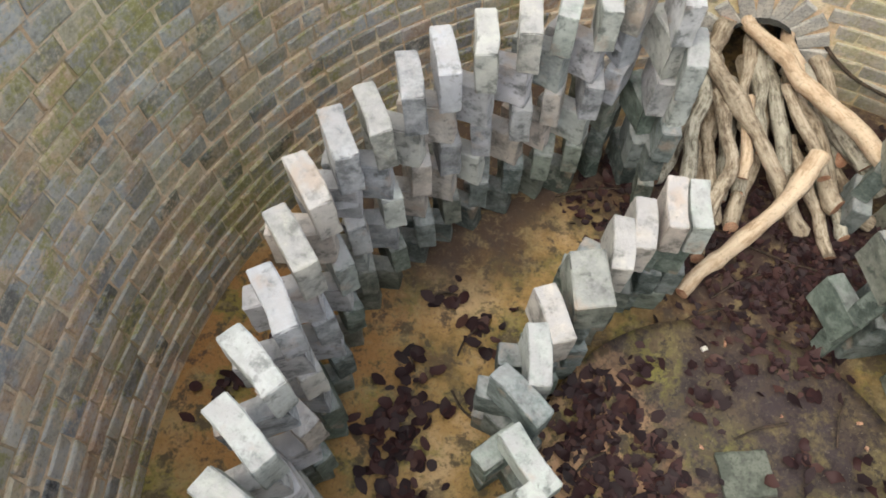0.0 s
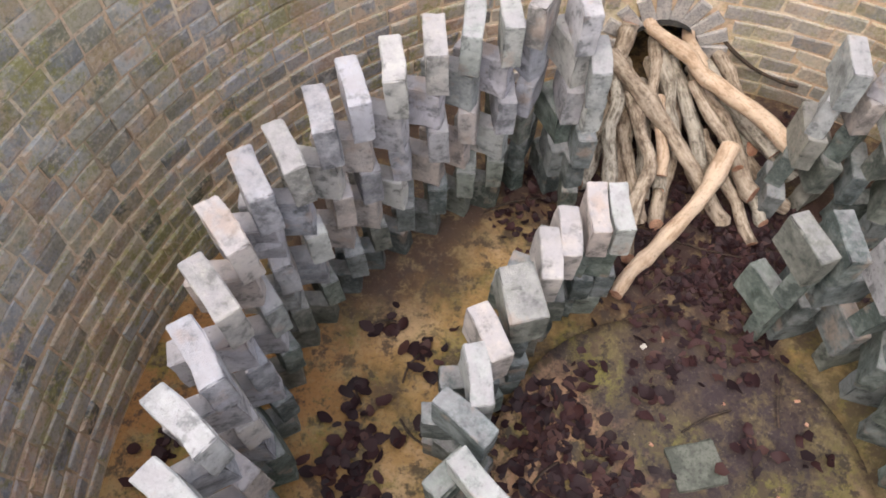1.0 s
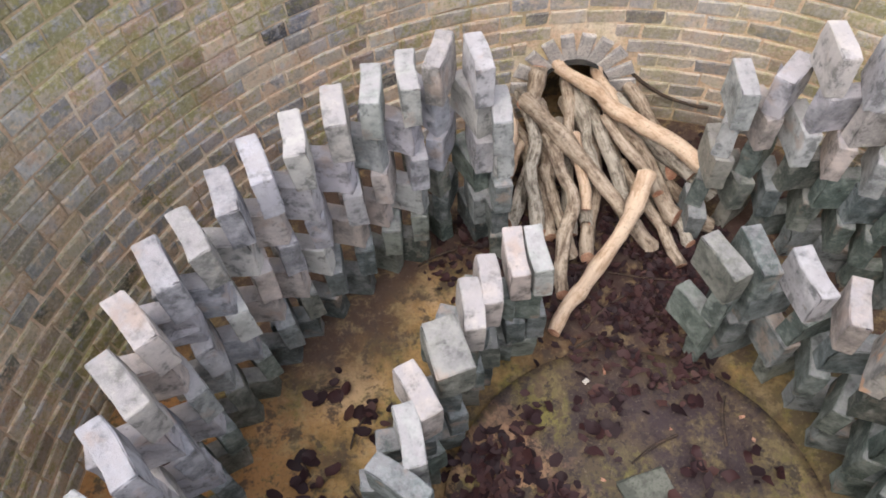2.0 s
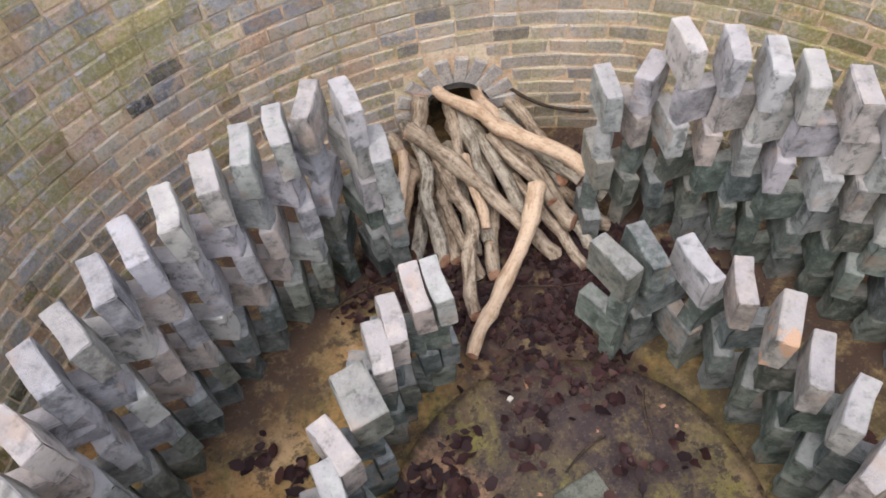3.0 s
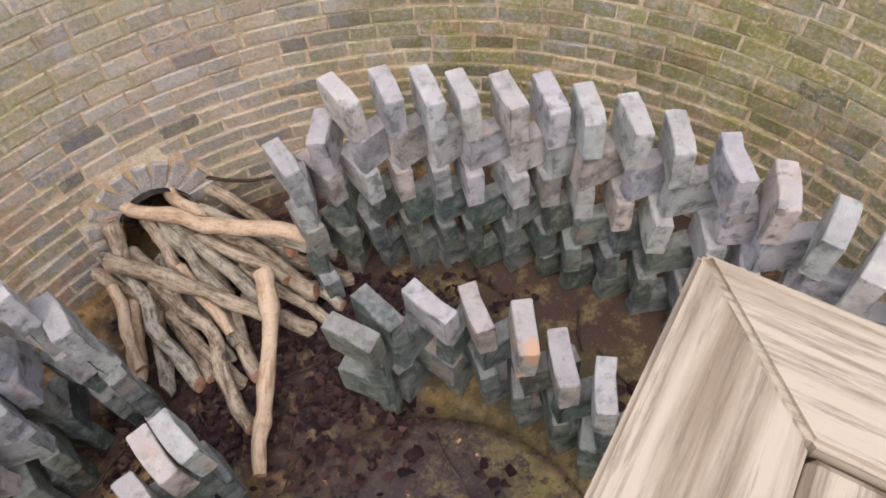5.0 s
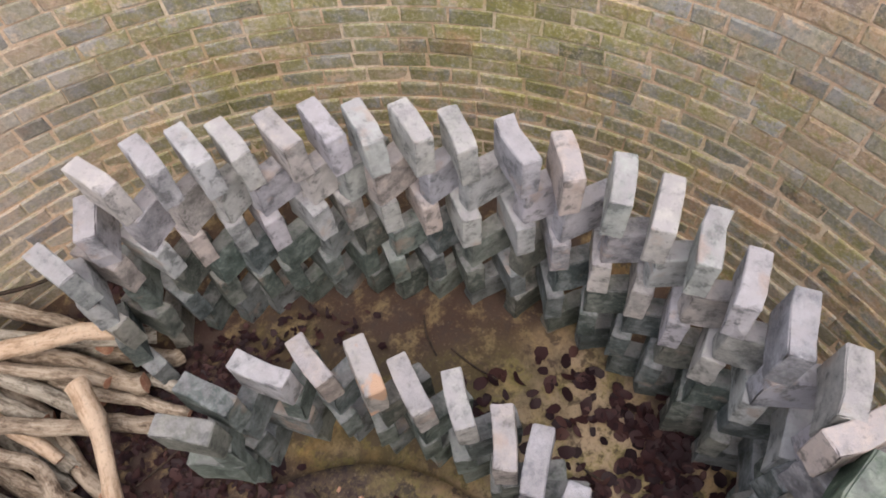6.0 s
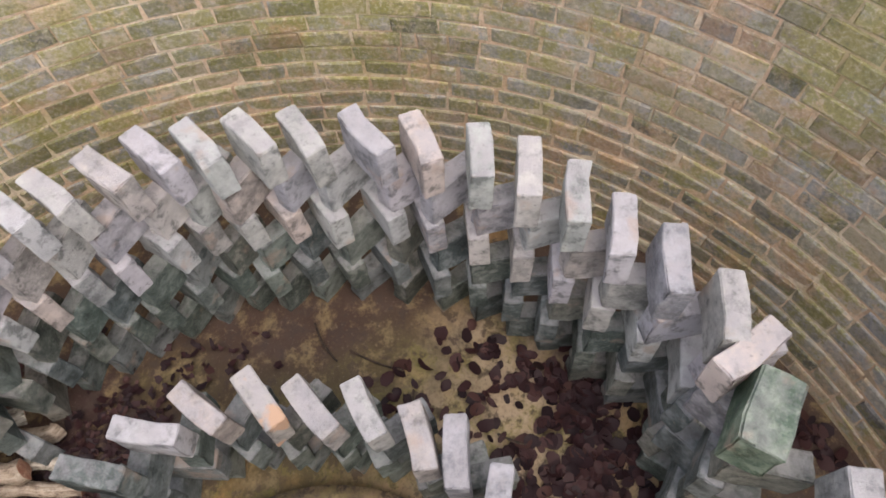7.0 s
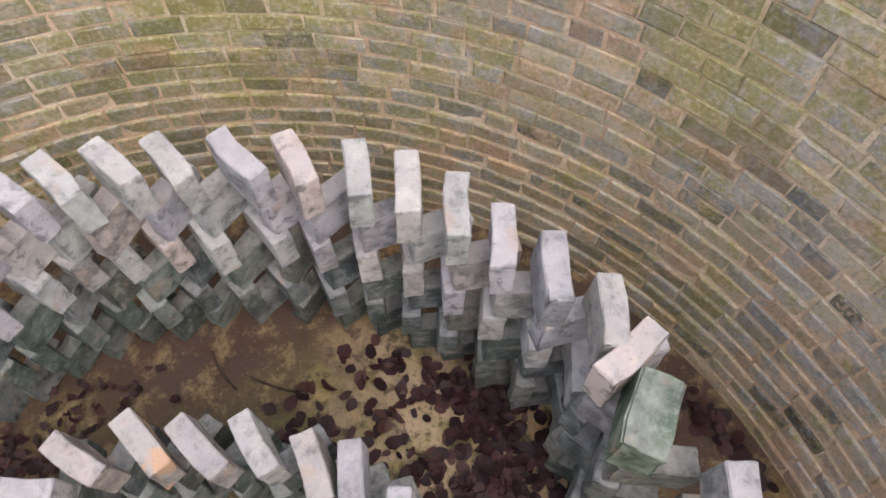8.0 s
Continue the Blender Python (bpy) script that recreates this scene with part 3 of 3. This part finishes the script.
log(((0.40, 1.78, 0.28), (0.46, 1.56, 0.25), (0.52, 1.34, 0.19)), 0.028, 0.030, BARK, "thin brown log with a knot", 28)
log(((0.24, 1.72, 0.24), (0.22, 1.52, 0.20), (0.20, 1.36, 0.13)), 0.026, 0.028, BARK_PALE, "short pale stick in the pile", 29)
log(((0.52, 1.52, 0.10), (0.60, 1.32, 0.07), (0.64, 1.14, 0.035)), 0.030, 0.030, BARK_GREY, "thin grey log at the edge of the pile", 30)
log(((0.08, 1.66, 0.12), (0.07, 1.44, 0.10), (0.10, 1.18, 0.03)), 0.028, 0.030, BARK, "thin brown log at the edge of the pile", 31)
log(((-0.02, 1.90, 0.20), (-0.08, 1.70, 0.13), (-0.16, 1.54, 0.09)), 0.028, 0.030, BARK_PALE, "pale stick leaning on the floor logs", 32)


# ---- dead leaves and twigs ----
def leaf_litter(name, clusters, seed, label, size=0.034, ragged=0.15):
    """Curled dead leaves scattered in ragged patches: (degrees, radius, spread along, spread across, number)."""
    r = random.Random(seed)
    verts, faces = [], []
    for deg, rad, along, across, count in clusters:
        clump = None
        for n in range(count):
            if n % 7 == 0:
                clump = polar(rad + r.gauss(0, across), deg + math.degrees(r.gauss(0, along) / max(rad, 0.2)))
            p = clump + Vector((r.gauss(0, 0.05), r.gauss(0, 0.05), 0))
            if p.length > 2.06:
                continue
            p.z = (0.074 if p.length < 0.70 else 0.010) + r.uniform(0, 0.014)
            s = size * r.uniform(0.6, 1.35)
            w = s * r.uniform(0.5, 0.9)
            turn = Matrix.Translation(p) @ Euler((r.gauss(0, 0.3), r.gauss(0, 0.3), r.uniform(0, 6.28))).to_matrix().to_4x4()
            curl = r.uniform(-0.3, 0.6)
            b = len(verts)
            outline = [(-1, 0), (-0.72, 0.7), (0, 1), (0.72, 0.7), (1.05, 0), (0.7, -0.72), (0, -1), (-0.72, -0.7)]
            for x, y in outline:
                q = Vector((x * s * r.uniform(1 - 1.3 * ragged, 1 + ragged), y * w * r.uniform(1 - 1.3 * ragged, 1 + ragged), 0))
                q.z = curl * (q.x * q.x + q.y * q.y) / s
                verts.append(turn @ q)
            verts.append(turn @ Vector((0, 0, -0.002)))
            for k in range(8):
                faces.append((b + k, b + (k + 1) % 8, b + 8))
    ob = new(name, faces_mesh(name, verts, faces, LEAF, True))
    return tagged(ob, label, "leaves", kind="stuff")


leaf_litter("leaf_litter_by_the_mouth", [(78, 1.15, 0.28, 0.22, 800), (62, 0.98, 0.10, 0.16, 260), (95, 1.1, 0.12, 0.14, 180), (60, 1.36, 0.14, 0.1, 200), (103, 1.33, 0.09, 0.08, 120), (52, 1.2, 0.25, 0.08, 260), (78, 1.75, 0.3, 0.15, 300)], 3,
            "dark red wet dead leaves before the fire mouth", 0.02, 0.5)
leaf_litter("leaf_litter_on_the_disc", [(150, 0.52, 0.10, 0.09, 60), (172, 0.45, 0.16, 0.12, 150), (190, 0.4, 0.2, 0.15, 110), (60, 0.5, 0.2, 0.14, 45), (25, 0.5, 0.16, 0.13, 25), (90, 0.35, 0.25, 0.15, 25)], 4,
            "dark red dead leaves on the raised disc", 0.026, 0.4)
leaf_litter("leaf_litter_on_the_floor", [(180, 1.18, 0.13, 0.07, 70), (172, 1.13, 0.07, 0.05, 30), (163, 1.15, 0.05, 0.08, 12), (155, 1.18, 0.1, 0.06, 7), (143, 1.3, 0.03, 0.03, 9), (141, 1.08, 0.06, 0.04, 8), (172, 1.92, 0.05, 0.03, 16), (163, 1.8, 0.03, 0.03, 6), (200, 1.15, 0.2, 0.09, 120)], 6,
            "dark curled dead leaves on the ochre floor", 0.031)
leaf_litter("leaf_litter_by_the_stacks", [
            (0, 1.2, 0.03, 0.03, 5), (-6, 1.09, 0.05, 0.04, 12), (-10, 1.08, 0.03, 0.03, 8), (-15, 1.24, 0.03, 0.04, 7), (-22, 1.21, 0.05, 0.03, 14), (-8, 1.31, 0.04, 0.02, 4), (-19, 1.04, 0.05, 0.04, 12),
            (-24, 1.38, 0.08, 0.02, 30), (-32, 1.36, 0.09, 0.05, 75), (-40, 1.33, 0.10, 0.07, 100), (-36, 1.12, 0.06, 0.06, 30), (-33, 1.02, 0.05, 0.04, 20), (-46, 1.18, 0.12, 0.10, 110), (-58, 1.25, 0.16, 0.16, 130),
            (-54, 2.0, 0.07, 0.03, 30), (-60, 2.02, 0.08, 0.03, 30), (3, 1.02, 0.06, 0.03, 8)], 5,
            "dark red-brown curled dead leaves on the floor", 0.031)


def twig(points, r, label):
    bm, ends = tube(points, [r] * len(points), 6, 0.25, len(points))
    for e in ends:
        e.free()
    return tagged(part("twig", bm, TWIG), label, "twig", "twigs")


twig([(0.58, 2.08, 0.30), (0.70, 1.98, 0.20), (0.86, 1.90, 0.15), (0.98, 1.86, 0.13)], 0.009, "thin dark branch leaning on the wall by the logs")
twig([(-0.30, 1.34, 0.02), (-0.45, 1.33, 0.03), (-0.60, 1.28, 0.015)], 0.006, "thin dark twig on the floor")
for deg, r, yaw, ln in ((12, 1.28, 40, 0.2), (2, 1.2, 75, 0.24), (-8, 1.05, 20, 0.12), (150, 1.1, 60, 0.14), (158, 1.25, 100, 0.12), (163, 1.0, 130, 0.14), (80, 0.9, 30, 0.25), (70, 1.1, 160, 0.3), (88, 0.75, 20, 0.2), (95, 1.2, 80, 0.22), (35, 0.55, 70, 0.2), (60, 0.3, 20, 0.22), (170, 0.5, 40, 0.16), (-30, 1.1, 80, 0.15), (145, 1.3, 10, 0.12)):
    p = polar(r, deg, 0.078 if r < 0.7 else 0.016)
    q = polar(ln / 2, yaw)
    twig([p - q, p + polar(0.015, yaw + 90) + Vector((0, 0, 0.008)), p + q], 0.0045, "thin dark twig lying on the floor")


# ---- small stones on the disc ----
def stone(at, sx, sy, sz, yaw, material, name, label, category):
    ob = part(name, rough_brick_bm(sx, sy, sz, rng, 1.0 if sx > 0.1 else 0.15), material)
    ob.matrix_world = Matrix.Translation(at) @ pose(0, 0, 0, 0, 0, yaw)
    return tagged(ob, label, category)


TILE = plain_material("dull_tile", (0.09, 0.10, 0.085), (0.17, 0.18, 0.155), 14)
WHITE_STONE = plain_material("white_stone", (0.6, 0.58, 0.54), (0.75, 0.73, 0.69), 30)
stone((-0.025, 0.572, 0.062), 0.022, 0.018, 0.014, 30, WHITE_STONE, "pebble", "small white pebble on the raised disc", "pebble")
stone((0.075, 0.10, 0.058), 0.19, 0.16, 0.016, 8, TILE, "flat_tile", "flat dull green-grey tile lying on the raised disc", "tile")
for k in range(14):
    p = polar(rng.uniform(0.15, 0.66), rng.uniform(0, 360), 0.062)
    stone(p, *(rng.uniform(0.006, 0.014) for _ in range(3)), rng.uniform(0, 90), CUT, "pebble", "tiny stone chip on the raised disc", "pebble")


# ---- timber post with steel-edged panel beside the camera's way ----
def trapezoid_board(a0, a1, b0, b1, z0, z1):
    bm = bmesh.new()
    top = [bm.verts.new((x, y, z1)) for x, y in (a0, a1, b1, b0)]
    low = [bm.verts.new((x, y, z0)) for x, y in (a0, a1, b1, b0)]
    bm.faces.new(top)
    bm.faces.new(list(reversed(low)))
    for k in range(4):
        bm.faces.new((top[k], low[k], low[(k + 1) % 4], top[(k + 1) % 4]))
    bmesh.ops.recalc_face_normals(bm, faces=list(bm.faces))
    bmesh.ops.bevel(bm, geom=list(bm.edges), offset=0.003, segments=2, affect="EDGES")
    return bm


def timber_post():
    post = tagged(new("timber_post"), "pale weathered timber post with a mitred cap", "post")
    half = 0.11
    part("shaft", box_bm(0.15, 0.15, 2.36, 0.006), TIMBER, post)
    o, i = half, 0.035
    for k in range(4):
        a = math.pi / 2 * k
        bm = trapezoid_board((-o, o), (o, o), (-i, i), (i, i), 2.36, 2.405)
        ob = part("cap_board", bm, TIMBER, post)
        ob.matrix_local = Matrix.Rotation(a, 4, "Z")
    part("cap_core", box_bm(2 * i - 0.004, 2 * i - 0.004, 0.04, 0.004), TIMBER, post).matrix_local = Matrix.Translation((0, 0, 2.36))
    post.matrix_world = pose(0.066, -0.446, 0.04, 0, 0, 12)
    return post


timber_post()


def steel_panel():
    panel = tagged(new("steel_edged_panel"), "pale board in a grey steel frame fixed to the post", "panel")
    part("board", box_bm(0.20, 0.28, 0.02, 0.003), BOARD, panel, "pale board").matrix_local = Matrix.Translation((0, -0.16, 0))
    part("steel_edge", box_bm(0.20, 0.035, 0.035, 0.004), STEEL, panel, "grey steel edge").matrix_local = Matrix.Translation((0, 0, -0.008))
    for x in (-0.05, 0.05):
        part("bolt", box_bm(0.022, 0.016, 0.012, 0.004), BOLT, panel, "bright steel bolt").matrix_local = Matrix.Translation((x, 0.004, 0.027))
    panel.matrix_world = pose(0.232, -0.375, 1.78, 0, 0, 4)
    return panel


steel_panel()


# ---- arch and wall bricks, last ----
wr = random.Random(11)


def wall_piece(length, height, depth=0.05):
    """A wall brick whose worn face looks along -x, with its middle at the face."""
    b, j = 0.006, 0.0048
    verts = []
    for x, s in ((depth, 0), (0.0045, 0), (0.0, b)):
        for y, z in ((-1, -1), (1, -1), (1, 1), (-1, 1)):
            verts.append((x + (wr.uniform(-0.0018, 0.0018) if s else 0), y * (length / 2 - s) + wr.uniform(-j, j), z * (height / 2 - s) + wr.uniform(-j, j) * 0.6))
    faces = [(8, 11, 10, 9)]
    for o in (0, 4):
        for k in range(4):
            faces.append((o + k, o + 4 + k, o + 4 + (k + 1) % 4, o + (k + 1) % 4))
    return verts, faces


STRETCH = [faces_mesh("brick", *wall_piece(BOND - wr.uniform(0.006, 0.014), COURSE - wr.uniform(0.006, 0.011)), WALL_BRICK) for _ in range(12)]
joined_v, joined_f, parts_made = [], [], 0
courses = int(WALL_TOP / COURSE)


def bond(deg):
    """Mostly stretchers, but a stretch of headers along one side of the kiln."""
    return wr.choice((0.118, 0.13, 0.145)) if 100 < deg % 360 < 262 else wr.choice((0.186, 0.19, 0.18, 0.186, 0.12))


for k in range(courses):
    z = (k + 0.5) * COURSE
    start = wr.uniform(0, 5)
    edge = start
    while edge < 360 + start - 1.5:
        step = bond(edge)
        if edge + math.degrees(step / 2.19) > 360 + start - 1.5:
            step = radians(360 + start - edge) * 2.19
        span = math.degrees(step / 2 / 2.19)
        deg = (edge + span) % 360
        edge += 2 * span
        length = step - wr.uniform(0.006, 0.014)
        free = [e for e in range(-5, 6) if not any(in_mouth(deg + e * span / 5, z + f * COURSE / 2, 0.166) for f in (-0.8, 0.8))]
        if len(free) < 4:
            continue
        cut = len(free) < 11 or not 0.17 < step < 0.2
        if len(free) < 11:   # cut to fit beside the arch
            deg += (free[0] + free[-1]) / 2 * span / 5
            length *= (free[-1] - free[0] + 1) / 11
        m = Matrix.Translation(polar(wall_radius(z) - wr.uniform(0.002, 0.008), deg, z)) @ Matrix.Rotation(radians(deg), 4, "Z") @ Euler((wr.gauss(0, 0.012), 0, wr.gauss(0, 0.008))).to_matrix().to_4x4()
        near = (55 < deg < 110 and z < 1.0) or (deg > 325 and 0.35 < z < 1.1)
        if near and not cut and parts_made < 300:
            ob = new("brick", wr.choice(STRETCH))
            ob.parent = WALL
            ob.matrix_world = m
            parts_made += 1
        else:
            v, f = wall_piece(length, COURSE - wr.uniform(0.006, 0.011))
            b = len(joined_v)
            joined_v += [m @ Vector(q) for q in v]
            joined_f += [tuple(b + q for q in g) for g in f]
rest = new("brickwork", faces_mesh("brickwork", joined_v, joined_f, WALL_BRICK))
rest.parent = WALL
tagged(rest, kind="stuff")
# ring of voussoirs over the fire mouth
VOUSSOIR = plain_material("voussoir_brick", (0.38, 0.37, 0.37), (0.56, 0.53, 0.50), 14, 0.9, 0, 0.5)
for k in range(10):
    a = math.pi * (k + 0.5) / 10
    v, f = wall_piece(0.068 * wr.uniform(0.88, 1.05), 0.158 * wr.uniform(0.93, 1.04), 0.2)
    ob = new("brick", faces_mesh("brick", v, f, VOUSSOIR))
    ob.parent = WALL
    rad = MOUTH_R + 0.083
    s, z = rad * math.cos(a), MOUTH_Z + rad * math.sin(a)
    deg = MOUTH - math.degrees(s / 2.19)
    ob.matrix_world = Matrix.Translation(polar(wall_radius(z) - 0.014, deg, z)) @ Matrix.Rotation(radians(deg), 4, "Z") @ Matrix.Rotation(math.pi / 2 - a, 4, "X")
